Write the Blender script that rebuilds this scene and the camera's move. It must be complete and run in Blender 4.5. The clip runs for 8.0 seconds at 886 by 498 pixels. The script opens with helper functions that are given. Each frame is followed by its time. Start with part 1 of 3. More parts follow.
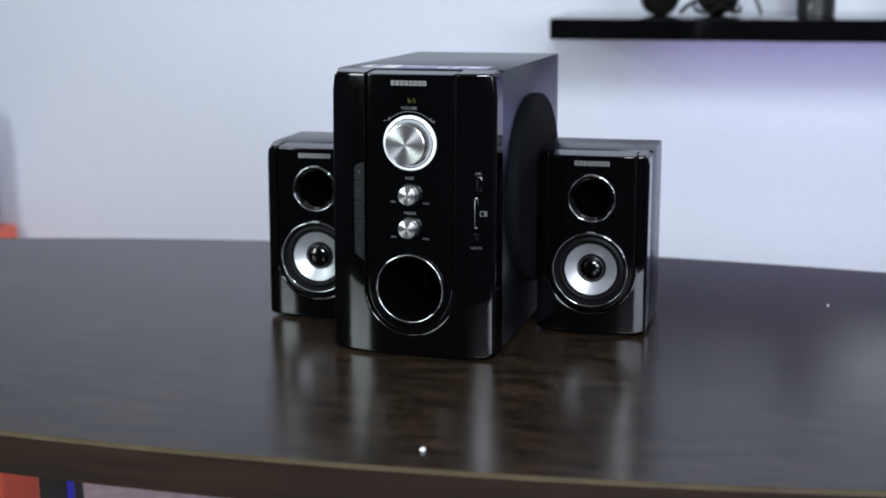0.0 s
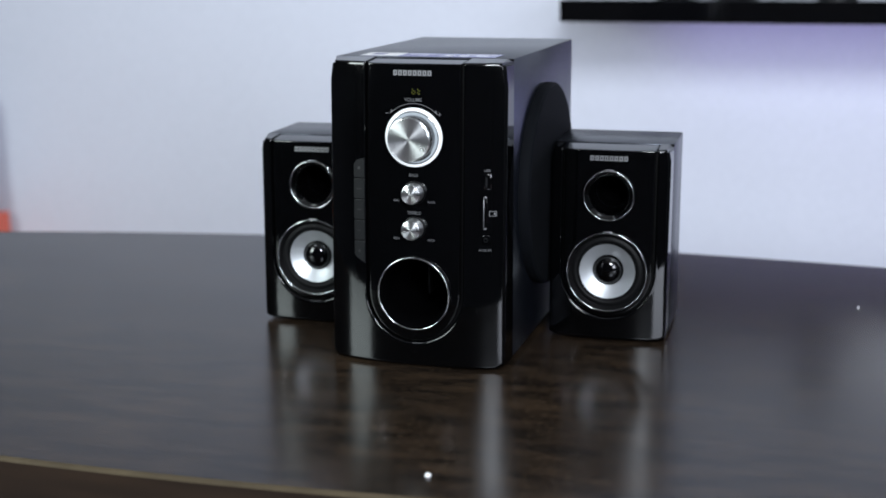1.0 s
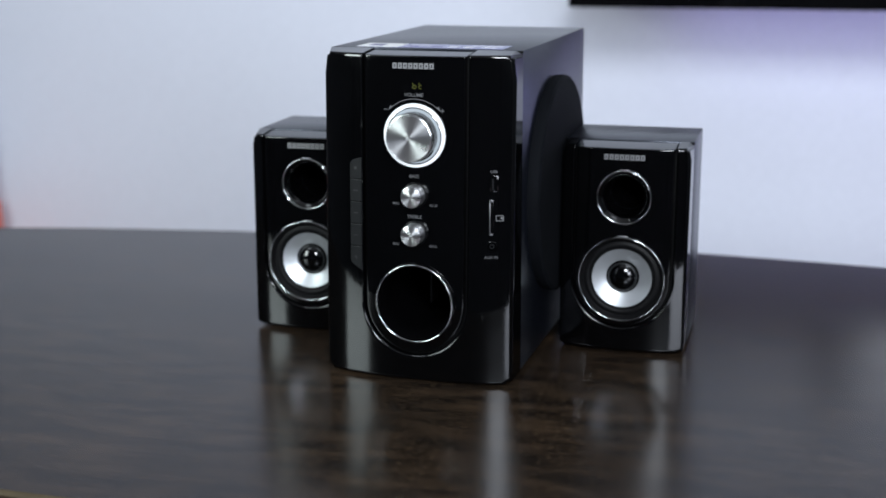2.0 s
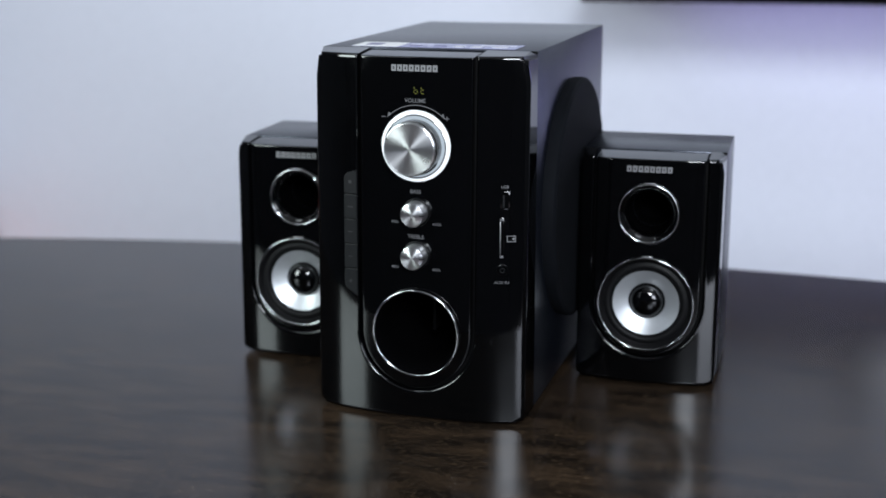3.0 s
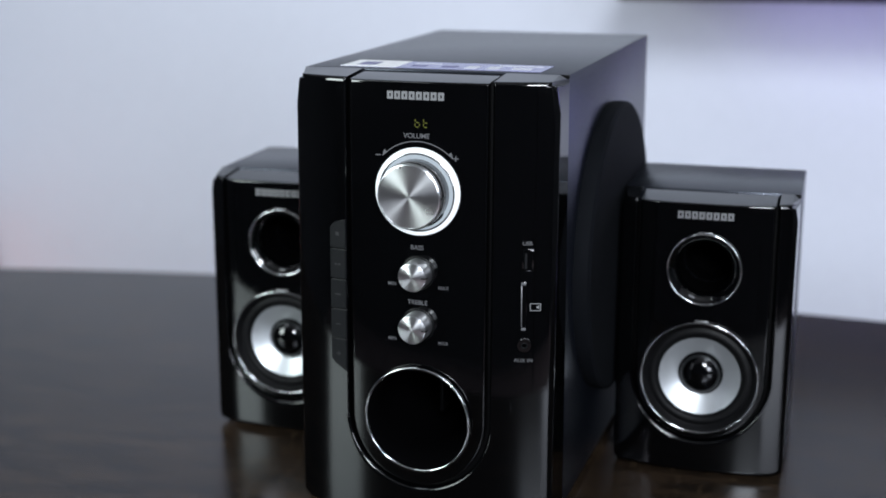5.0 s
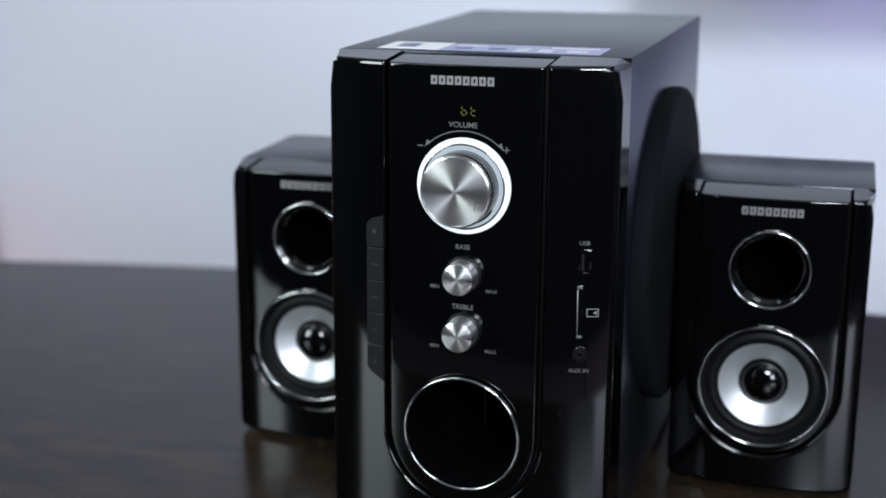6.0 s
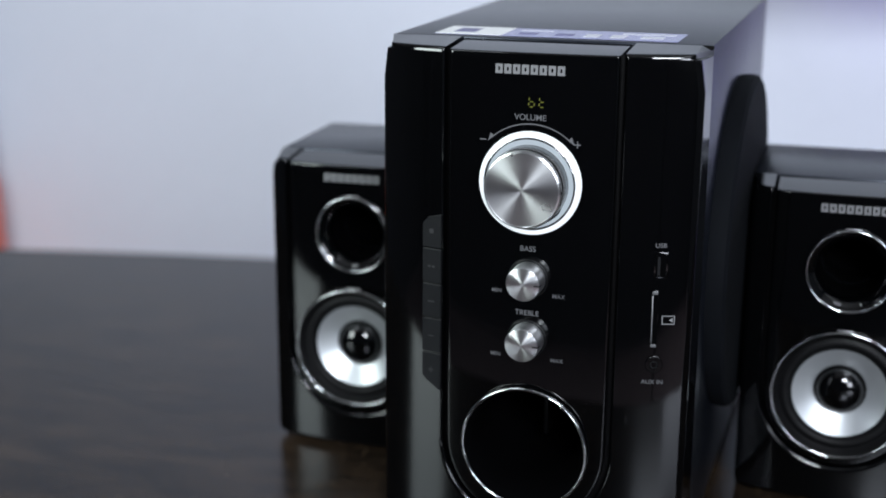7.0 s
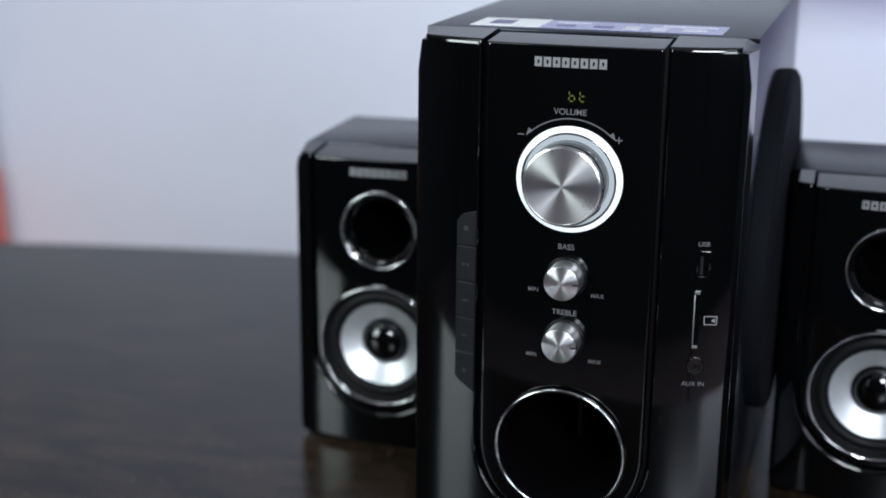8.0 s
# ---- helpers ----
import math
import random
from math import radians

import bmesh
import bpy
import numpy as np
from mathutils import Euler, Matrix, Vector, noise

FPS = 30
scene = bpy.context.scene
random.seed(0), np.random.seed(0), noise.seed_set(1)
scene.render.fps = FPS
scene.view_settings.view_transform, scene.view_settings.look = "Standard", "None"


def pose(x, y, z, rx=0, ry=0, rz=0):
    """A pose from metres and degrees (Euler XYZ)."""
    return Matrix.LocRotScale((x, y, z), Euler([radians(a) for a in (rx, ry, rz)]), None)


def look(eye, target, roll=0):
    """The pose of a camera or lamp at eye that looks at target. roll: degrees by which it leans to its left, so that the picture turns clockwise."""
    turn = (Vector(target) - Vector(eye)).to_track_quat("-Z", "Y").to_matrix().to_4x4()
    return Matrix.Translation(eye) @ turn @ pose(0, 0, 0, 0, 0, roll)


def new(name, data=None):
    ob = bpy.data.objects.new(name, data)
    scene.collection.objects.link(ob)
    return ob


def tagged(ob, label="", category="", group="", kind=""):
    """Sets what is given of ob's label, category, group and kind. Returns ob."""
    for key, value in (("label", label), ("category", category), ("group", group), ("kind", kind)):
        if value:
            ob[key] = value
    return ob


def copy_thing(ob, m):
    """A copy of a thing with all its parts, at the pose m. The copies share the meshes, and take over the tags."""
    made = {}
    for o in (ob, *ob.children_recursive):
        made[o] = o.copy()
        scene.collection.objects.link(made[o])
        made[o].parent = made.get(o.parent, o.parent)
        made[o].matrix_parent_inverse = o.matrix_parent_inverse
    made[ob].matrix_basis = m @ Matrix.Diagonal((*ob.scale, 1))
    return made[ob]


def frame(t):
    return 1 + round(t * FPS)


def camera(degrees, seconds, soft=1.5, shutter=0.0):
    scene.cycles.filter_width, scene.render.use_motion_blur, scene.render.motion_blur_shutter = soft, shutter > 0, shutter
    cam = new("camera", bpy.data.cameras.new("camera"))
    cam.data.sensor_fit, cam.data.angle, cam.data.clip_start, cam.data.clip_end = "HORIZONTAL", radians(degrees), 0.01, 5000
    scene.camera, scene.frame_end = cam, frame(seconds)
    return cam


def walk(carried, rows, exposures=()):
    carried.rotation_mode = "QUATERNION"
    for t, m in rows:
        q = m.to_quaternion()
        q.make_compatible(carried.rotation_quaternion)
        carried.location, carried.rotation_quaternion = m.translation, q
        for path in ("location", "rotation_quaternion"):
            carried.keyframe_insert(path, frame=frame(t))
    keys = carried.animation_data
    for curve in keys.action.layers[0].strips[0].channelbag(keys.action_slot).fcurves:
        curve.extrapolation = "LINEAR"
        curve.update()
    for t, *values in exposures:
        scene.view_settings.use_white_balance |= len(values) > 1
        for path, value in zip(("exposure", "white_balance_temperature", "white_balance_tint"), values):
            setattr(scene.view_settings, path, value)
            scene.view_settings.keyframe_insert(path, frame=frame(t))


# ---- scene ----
cam = camera(38.0, 8.0, soft=1.8)
PATH = [
    (0, (0.3950, -1.2730, 0.3820), (-0.1820, 0.5940, -0.0440), -0.40),
    (0.5, (0.3780, -1.2260, 0.3814), (-0.1998, 0.6371, -0.0591), -0.42),
    (1, (0.3659, -1.1870, 0.3848), (-0.2146, 0.6713, -0.0742), -0.44),
    (2.5, (0.3237, -1.0510, 0.3860), (-0.2620, 0.7968, -0.1070), -0.33),
    (3, (0.3053, -0.9910, 0.3800), (-0.2853, 0.8554, -0.1160), -0.33),
    (3.5, (0.2968, -0.9320, 0.3790), (-0.3145, 0.9070, -0.1210), -0.43),
    (4, (0.2911, -0.8779, 0.3830), (-0.3410, 0.9525, -0.1260), -0.62),
    (4.5, (0.2785, -0.8367, 0.3850), (-0.3565, 0.9920, -0.1270), -0.55),
    (6, (0.2133, -0.7484, 0.3730), (-0.4214, 1.0736, -0.1640), -0.38),
    (6.5, (0.1873, -0.7242, 0.3740), (-0.4477, 1.0905, -0.1870), -0.40),
    (7, (0.1678, -0.7090, 0.3720), (-0.4728, 1.1020, -0.2000), -0.32),
    (7.5, (0.1534, -0.7000, 0.3710), (-0.4859, 1.1085, -0.2110), -0.21),
    (8, (0.1420, -0.6990, 0.3700), (-0.4890, 1.1110, -0.2145), -0.07),
]
walk(cam, [(t, look(eye, target, roll)) for t, eye, target, roll in PATH])

# ---- light ----
world = bpy.data.worlds.new("room_air")
scene.world = world
world.use_nodes = True
world.node_tree.nodes["Background"].inputs[0].default_value = (0.62, 0.68, 0.9, 1)
world.node_tree.nodes["Background"].inputs[1].default_value = 0.05
scene.view_settings.exposure = 0.0

FLOOR_Z, CEIL_Z = -0.75, 1.95
X0, X1, Y0, Y1 = -2.7, 2.7, -3.0, 1.36


def area_lamp(name, eye, target, sx, sy, watts, colour):
    data = bpy.data.lights.new(name, "AREA")
    data.shape, data.size, data.size_y, data.energy, data.color = "RECTANGLE", sx, sy, watts, colour
    ob = new(name, data)
    ob.matrix_world = look(eye, target)
    return ob


# ceiling panels, softboxes, a fill lamp in an added window, violet strips under the shelf
area_lamp("ceiling_lamp", (-0.9, -0.9, CEIL_Z - 0.03), (-0.9, -0.9, 0), 0.55, 0.55, 7, (0.82, 0.93, 1.0))
area_lamp("ceiling_lamp", (0.9, -0.9, CEIL_Z - 0.03), (0.9, -0.9, 0), 0.55, 0.55, 6, (0.80, 0.86, 1.0))
SIDE_BOX = ((-1.12, -1.33, 0.68), (-0.4, 0.1, 0.3), 0.48, 0.80)
KEY_BOX = ((0.70, -1.84, 1.12), (0.05, 0.4, 0.2), 0.48, 0.42)
area_lamp("softbox_lamp", *SIDE_BOX, 23, (0.86, 0.98, 0.98))
area_lamp("softbox_lamp", *KEY_BOX, 50, (0.86, 0.93, 1.0))
# added low fill for the north wall, placed clear of the gloss reflections
area_lamp("window_fill_lamp", (2.06, Y0 + 0.02, 0.88), (0.9, 0, 0.7), 1.05, 1.1, 66, (0.82, 0.88, 1.0))
area_lamp("violet_strip_lamp", (1.12, 1.22, 0.235), (0.70, 1.00, -0.12), 1.2, 0.14, 2.2, (0.44, 0.44, 1.0))
# second violet lamp, added without a body to fill the shelf's shadow
area_lamp("violet_strip_lamp", (0.98, 1.25, 0.246), (0.98, 1.36, 0.12), 1.9, 0.03, 0.65, (0.50, 0.46, 1.0))


# ---- materials ----
def material(name, colour, rough=0.5, metal=0.0, spec=0.5):
    m = bpy.data.materials.new(name)
    m.use_nodes = True
    b = m.node_tree.nodes["Principled BSDF"]
    b.inputs["Base Color"].default_value = (*colour, 1)
    b.inputs["Roughness"].default_value = rough
    b.inputs["Metallic"].default_value = metal
    b.inputs["Specular IOR Level"].default_value = spec
    return m, m.node_tree, b


def add_noise(tree, scale, detail=4, stretch=(1, 1, 1), coords="Object"):
    tc = tree.nodes.new("ShaderNodeTexCoord")
    mp = tree.nodes.new("ShaderNodeMapping")
    mp.inputs["Scale"].default_value = stretch
    nz = tree.nodes.new("ShaderNodeTexNoise")
    nz.inputs["Scale"].default_value, nz.inputs["Detail"].default_value = scale, detail
    tree.links.new(tc.outputs[coords], mp.inputs["Vector"])
    tree.links.new(mp.outputs["Vector"], nz.inputs["Vector"])
    return nz


def ramp(tree, source, a, b, lo=0.3, hi=0.7):
    r = tree.nodes.new("ShaderNodeMapRange")
    r.inputs["From Min"].default_value, r.inputs["From Max"].default_value = lo, hi
    r.inputs["To Min"].default_value, r.inputs["To Max"].default_value = a, b
    tree.links.new(source, r.inputs["Value"])
    return r.outputs["Result"]


def mix(tree, factor, a, b):
    m = tree.nodes.new("ShaderNodeMix")
    m.data_type = "RGBA"
    tree.links.new(factor, m.inputs["Factor"])
    for socket, v in ((m.inputs["A"], a), (m.inputs["B"], b)):
        if isinstance(v, tuple):
            socket.default_value = (*v, 1)
        else:
            tree.links.new(v, socket)
    return m.outputs["Result"]


def bump(tree, bsdf, source, strength, distance):
    n = tree.nodes.new("ShaderNodeBump")
    n.inputs["Strength"].default_value, n.inputs["Distance"].default_value = strength, distance
    tree.links.new(source, n.inputs["Height"])
    tree.links.new(n.outputs["Normal"], bsdf.inputs["Normal"])


def surface(name, c1, c2, scale, rough=(0.4, 0.55), metal=0.0, spec=0.5, relief=0.0, dist=0.001, stretch=(1, 1, 1), fine=4.0):
    """Two-scale varied colour, roughness and relief."""
    m, tree, b = material(name, c1, rough[0], metal, spec)
    big = add_noise(tree, scale, 3, stretch)
    small = add_noise(tree, scale * fine * 3, 5, stretch)
    col = mix(tree, ramp(tree, big.outputs["Fac"], 0, 1), c1, c2)
    mid = tuple((p + q) / 2 * 0.9 for p, q in zip(c1, c2))
    col = mix(tree, ramp(tree, small.outputs["Fac"], 0, 0.4), col, mid)
    tree.links.new(col, b.inputs["Base Color"])
    tree.links.new(ramp(tree, small.outputs["Fac"], rough[0], rough[1]), b.inputs["Roughness"])
    if relief:
        bump(tree, b, small.outputs["Fac"], relief, dist)
    return m


GLOSS, tree, b = material("piano_black", (0.0006, 0.00065, 0.0008), 0.04, 0.0, 0.47)
smudge = add_noise(tree, 22, 4)
tree.links.new(ramp(tree, smudge.outputs["Fac"], 0.03, 0.085, 0.35, 0.75), b.inputs["Roughness"])
# sheenless near-black: shade inside ports and slots is put into the colour
HOLLOW = bpy.data.materials.new("hollow_shade_black")
HOLLOW.use_nodes = True
hollow_shade = HOLLOW.node_tree.nodes.new("ShaderNodeBsdfDiffuse")
hollow_shade.inputs["Color"].default_value = (0.0012, 0.0012, 0.0014, 1)
HOLLOW.node_tree.links.new(hollow_shade.outputs[0], HOLLOW.node_tree.nodes["Material Output"].inputs["Surface"])
DEEP = material("shadow_black_plastic", (0.0014, 0.0014, 0.0017), 0.35, 0.0, 0.2)[0]
VINYL = surface("black_vinyl", (0.0028, 0.0034, 0.0052), (0.0040, 0.0048, 0.0070), 30, (0.26, 0.33), spec=0.45, relief=0.015, dist=0.0003, fine=12)
# violet of the mirrored wall light is put into the vinyl's sheen colour
VINYL.node_tree.nodes["Principled BSDF"].inputs["Specular Tint"].default_value = (0.76, 0.82, 1.0, 1)
MATTE = surface("black_cloth_grille", (0.0020, 0.0024, 0.0034), (0.0030, 0.0036, 0.0050), 60, (0.7, 0.85), spec=0.07, relief=0.4, dist=0.0006, fine=10)
RUBBER = surface("black_rubber", (0.0022, 0.0022, 0.0025), (0.0036, 0.0036, 0.004), 80, (0.42, 0.6), spec=0.12)
CHROME = material("chrome", (0.44, 0.445, 0.45), 0.11, 1.0)[0]
SMOKED = material("smoked_chrome", (0.10, 0.10, 0.105), 0.16, 1.0)[0]
SILVER = surface("silver_paper_cone", (0.46, 0.48, 0.50), (0.52, 0.54, 0.56), 40, (0.34, 0.42), metal=0.7, fine=1.2)
BUTTON = surface("grey_button_plastic", (0.003, 0.0033, 0.004), (0.0042, 0.0045, 0.0053), 90, (0.4, 0.5), spec=0.16)
PRINT = material("silver_print", (0.125, 0.125, 0.13), 0.4)[0]
PALE = material("pale_print", (0.065, 0.065, 0.07), 0.45)[0]
SYMBOL = material("faded_symbol", (0.014, 0.014, 0.015), 0.4)[0]
METAL = material("bare_metal", (0.28, 0.28, 0.29), 0.42, 1.0)[0]
WHITE = surface("white_paper", (0.75, 0.75, 0.74), (0.68, 0.68, 0.68), 300, (0.5, 0.6))

# turned aluminium: brush rings round each knob's own axis
ALU, tree, b = material("turned_aluminium", (0.76, 0.77, 0.78), 0.27, 1.0)
b.inputs["Anisotropic"].default_value = 0.85
b.inputs["Anisotropic Rotation"].default_value = 0.25
tg = tree.nodes.new("ShaderNodeTangent")
tg.direction_type, tg.axis = "RADIAL", "Y"
tree.links.new(tg.outputs["Tangent"], b.inputs["Tangent"])
nz = add_noise(tree, 60, 2)
tree.links.new(ramp(tree, nz.outputs["Fac"], 0.27, 0.31), b.inputs["Roughness"])


def glow(name, colour, strength, base=(0.5, 0.5, 0.5)):
    m, tree, b = material(name, base, 0.3)
    b.inputs["Emission Color"].default_value = (*colour, 1)
    b.inputs["Emission Strength"].default_value = strength
    return m


RING_GLOW = glow("white_led_ring", (0.84, 0.92, 1.0), 0.85, (0.35, 0.35, 0.35))
STEP_GLOW = glow("dim_led_step", (0.72, 0.86, 1.0), 0.55, (0.06, 0.06, 0.06))
DIGIT_GLOW = glow("green_led_digit", (0.55, 0.62, 0.03), 0.085, (0.05, 0.05, 0.01))

# dark walnut laminate of the table: plank-like streaks along its length
WOOD, tree, b = material("dark_walnut_laminate", (0.03, 0.02, 0.013), 0.25, 0.0, 0.22)
fig = add_noise(tree, 38, 9, (0.42, 1.4, 1.4))
grain = add_noise(tree, 120, 6, (0.05, 2.2, 2.2))
patch = add_noise(tree, 7, 3, (0.6, 1.3, 1.3))
fleck_noise = add_noise(tree, 420, 3, (0.45, 1.0, 1.0))
col = mix(tree, ramp(tree, fig.outputs["Fac"], 0, 1, 0.38, 0.66), (0.0062, 0.0042, 0.0030), (0.032, 0.0200, 0.0120))
col = mix(tree, ramp(tree, grain.outputs["Fac"], 0, 0.5, 0.44, 0.64), col, (0.0052, 0.0040, 0.0032))
col = mix(tree, ramp(tree, fleck_noise.outputs["Fac"], 0, 0.6, 0.54, 0.70), col, (0.075, 0.050, 0.029))
col = mix(tree, ramp(tree, patch.outputs["Fac"], 0, 0.45, 0.35, 0.7), col, (0.008, 0.006, 0.0048))
tree.links.new(col, b.inputs["Base Color"])
tree.links.new(ramp(tree, patch.outputs["Fac"], 0.205, 0.235), b.inputs["Roughness"])
bump(tree, b, fleck_noise.outputs["Fac"], 0.02, 0.0003)
b.inputs["Specular IOR Level"].default_value = 0.28
# bluish wall reflection is painted in through the tabletop's specular tint
b.inputs["Specular Tint"].default_value = (0.72, 0.77, 1.0, 1)
EDGE = surface("walnut_edge_band", (0.009, 0.0058, 0.004), (0.018, 0.011, 0.0068), 14, (0.4, 0.5), spec=0.2, stretch=(0.5, 0.5, 5))
# pale edge strip: the bevel's highlight is put into its base colour
EDGE_SHINE = surface("pale_edge_highlight", (0.060, 0.045, 0.026), (0.036, 0.027, 0.016), 20, (0.55, 0.7), spec=0.12)
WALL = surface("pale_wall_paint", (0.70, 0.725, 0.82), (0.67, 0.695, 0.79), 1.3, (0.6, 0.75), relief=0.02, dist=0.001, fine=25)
# dark grey of the unseen walls, chosen to keep the gloss reflections dark
ROOM = surface("unseen_wall_grey", (0.066, 0.072, 0.082), (0.08, 0.086, 0.096), 1.3, (0.6, 0.75), relief=0.08, dist=0.002, fine=25)
CEIL = surface("ceiling_paint", (0.42, 0.42, 0.42), (0.38, 0.38, 0.39), 1.1, (0.7, 0.8))
FLOORM = surface("pale_floor_tile", (0.46, 0.36, 0.36), (0.40, 0.31, 0.315), 2, (0.2, 0.32))
SHELFM = surface("black_lacquer", (0.0014, 0.0014, 0.0017), (0.002, 0.002, 0.0024), 8, (0.06, 0.10), spec=0.5)
ORANGE = surface("orange_laminate", (0.84, 0.15, 0.08), (0.78, 0.13, 0.07), 4, (0.35, 0.45))
FABRIC = surface("grey_fabric", (0.36, 0.37, 0.42), (0.30, 0.31, 0.36), 14, (0.8, 0.9), relief=0.3)
BLUE = surface("blue_plastic", (0.03, 0.02, 0.55), (0.04, 0.03, 0.45), 10, (0.35, 0.45))
BLACKM = surface("black_powder_coat", (0.010, 0.010, 0.012), (0.015, 0.015, 0.017), 40, (0.4, 0.5))
LAVENDER = material("lavender_foil", (0.24, 0.24, 0.42), 0.25, 0.3)[0]
VIOLET = material("violet_ink", (0.05, 0.045, 0.16), 0.35)[0]
GREY_INK = material("grey_ink", (0.5, 0.5, 0.55), 0.4)[0]


# ---- mesh helpers ----
def part(name, bm, mat, parent=None, label="", smooth=35, shift=(0, 0, 0)):
    bmesh.ops.remove_doubles(bm, verts=bm.verts, dist=2e-6)
    bmesh.ops.recalc_face_normals(bm, faces=bm.faces)
    me = bpy.data.meshes.new(name)
    bm.to_mesh(me)
    bm.free()
    for p in me.polygons:
        p.use_smooth = smooth > 0
    if smooth:
        me.set_sharp_from_angle(angle=radians(smooth))
    me.materials.append(mat)
    ob = new(name, me)
    ob.location = shift
    ob.parent = parent
    return tagged(ob, label)


def thing(name, label, category, at=(0, 0, 0), turn=0.0, kind="", group=""):
    ob = new(name)
    ob.empty_display_size = 0.05
    ob.matrix_basis = pose(*at, 0, 0, turn)
    return tagged(ob, label, category, group, kind)


def box(lo, hi, bevel=0.0, seg=2, bm=None):
    bm = bm or bmesh.new()
    made = bmesh.ops.create_cube(bm, size=1)["verts"]
    for v in made:
        v.co = Vector([(a + c) / 2 + q * (c - a) for a, c, q in zip(lo, hi, v.co)])
    if bevel:
        edges = list({e for v in made for e in v.link_edges})
        bmesh.ops.bevel(bm, geom=edges, offset=bevel, segments=seg, profile=0.5, affect="EDGES")
    return bm


def open_front(bm, y):
    """Takes away the face in the plane y, behind the front panel."""
    gone = [f for f in bm.faces if abs(f.calc_center_median().y - y) < 1e-4 and abs(f.normal.y) > 0.9]
    bmesh.ops.delete(bm, geom=gone, context="FACES")
    return bm


def lathe(profile, n=64, closed=False, bm=None, at=(0, 0, 0)):
    """Turns (radius, height towards -y) round the y axis."""
    bm = bm or bmesh.new()
    rows = []
    for r, h in profile:
        if r < 1e-7:
            rows.append([bm.verts.new((at[0], at[1] - h, at[2]))] * n)
        else:
            rows.append([bm.verts.new((at[0] + r * math.cos(2 * math.pi * k / n), at[1] - h, at[2] + r * math.sin(2 * math.pi * k / n))) for k in range(n)])
    pairs = list(zip(rows, rows[1:])) + ([(rows[-1], rows[0])] if closed else [])
    for p, q in pairs:
        for k in range(n):
            quad = [p[k], p[(k + 1) % n], q[(k + 1) % n], q[k]]
            face = list(dict.fromkeys(quad))
            if len(face) > 2:
                bm.faces.new(face)
    return bm


def torus(radius, tube, n=96, m=12, flat=1.0):
    return lathe([(radius + tube * math.cos(2 * math.pi * k / m), flat * tube * math.sin(2 * math.pi * k / m)) for k in range(m)], n, True)


def upright(points, z0, z1, bevel=0.0, bm=None):
    """A prism over a plan outline."""
    bm = bm or bmesh.new()
    low = [bm.verts.new((x, y, z0)) for x, y in points]
    top = [bm.verts.new((x, y, z1)) for x, y in points]
    bm.faces.new(low[::-1])
    cap = bm.faces.new(top)
    for i in range(len(points)):
        j = (i + 1) % len(points)
        bm.faces.new((low[i], low[j], top[j], top[i]))
    if bevel:
        bmesh.ops.bevel(bm, geom=list(cap.edges), offset=bevel, segments=3, profile=0.5, affect="EDGES")
    return bm


class Front:
    """A bowed, slightly leaning loudspeaker front, facing -y."""

    def __init__(self, mid, bow, half, lean, joint, arch=0.0):
        self.mid, self.bow, self.half, self.lean, self.joint, self.arch = mid, bow, half, lean, joint, arch
        self.rise = 0.0020

    def y(self, x, z):
        q = x / self.half
        return self.mid + self.bow * (0.45 * q ** 2 + 0.55 * q ** 4) + self.lean * (z - 0.11) + self.arch * (z - 0.11) ** 2


def round_off(r):
    """Steps of a rounded edge: distance from the border and depth."""
    return [(r * (1 - math.sin(radians(a))), r * (1 - math.cos(radians(a)))) for a in (22.5, 45, 67.5, 90)]


def columns(bm, front, inner, outer, m, lip_in=None, lip_out=None, r=0.0015, end_lip=None, spread=0.0):
    """A sheet on the front between two lines of (x, z); lips turn its borders back by a depth, or to the joint ('joint')."""
    def row(p, q, spread):
        p, q = Vector(p), Vector(q)
        d = (q - p).normalized()
        out = []
        def depth(s, lip):
            return front.joint if lip == "joint" else front.y(s.x, s.y) + lip
        if lip_in is not None:
            y = front.y(p.x, p.y)
            out += [(p, depth(p, lip_in)), (p, y + 1.5 * r)] + [(p + d * u, y + w) for u, w in round_off(r)[::-1]]
        a, b = (p + d * r if lip_in is not None else p), (q - d * r if lip_out is not None else q)
        steps = [k / m for k in range(m + 1)]
        near = 0.5 * r / max((b - a).length, 1e-6)
        if lip_in is not None:
            steps.insert(1, near)
        if lip_out is not None:
            steps.insert(-1, 1 - near)
        out += [(a.lerp(b, k), None) for k in steps]
        if lip_out is not None:
            y = front.y(q.x, q.y)
            out += [(q - d * u, y + w) for u, w in round_off(r)] + [(q, y + 1.5 * r), (q + d * spread, depth(q, lip_out))]
        return [(s.x, front.y(s.x, s.y) if y is None else y, s.y) for s, y in out]
    rows = [row(p, q, w) for p, q, w in zip(inner, outer, spread if isinstance(spread, list) else [spread] * len(inner))]
    if end_lip is not None:
        for end in end_lip:
            last = rows[end]
            sign = 1 if end == -1 else -1
            extra = []
            for dz, dy in [(r - u, w) for u, w in round_off(r)] + [(r + 0.0001, 1.6 * r), (r + front.rise, None)]:
                extra.append([(x, max(y, front.y(x, z) + dy) if dy is not None else max(y, front.joint), z + dz) for x, y, z in last])
            rows = rows + extra if end == -1 else extra[::-1] + rows
    verts = [[bm.verts.new(c) for c in one] for one in rows]
    for a, b in zip(verts, verts[1:]):
        for k in range(len(a) - 1):
            bm.faces.new((a[k], b[k], b[k + 1], a[k + 1]))


def arc(cx, cz, r, a0, a1, n):
    return [(cx + r * math.cos(radians(a0 + (a1 - a0) * k / n)), cz + r * math.sin(radians(a0 + (a1 - a0) * k / n))) for k in range(n + 1)]


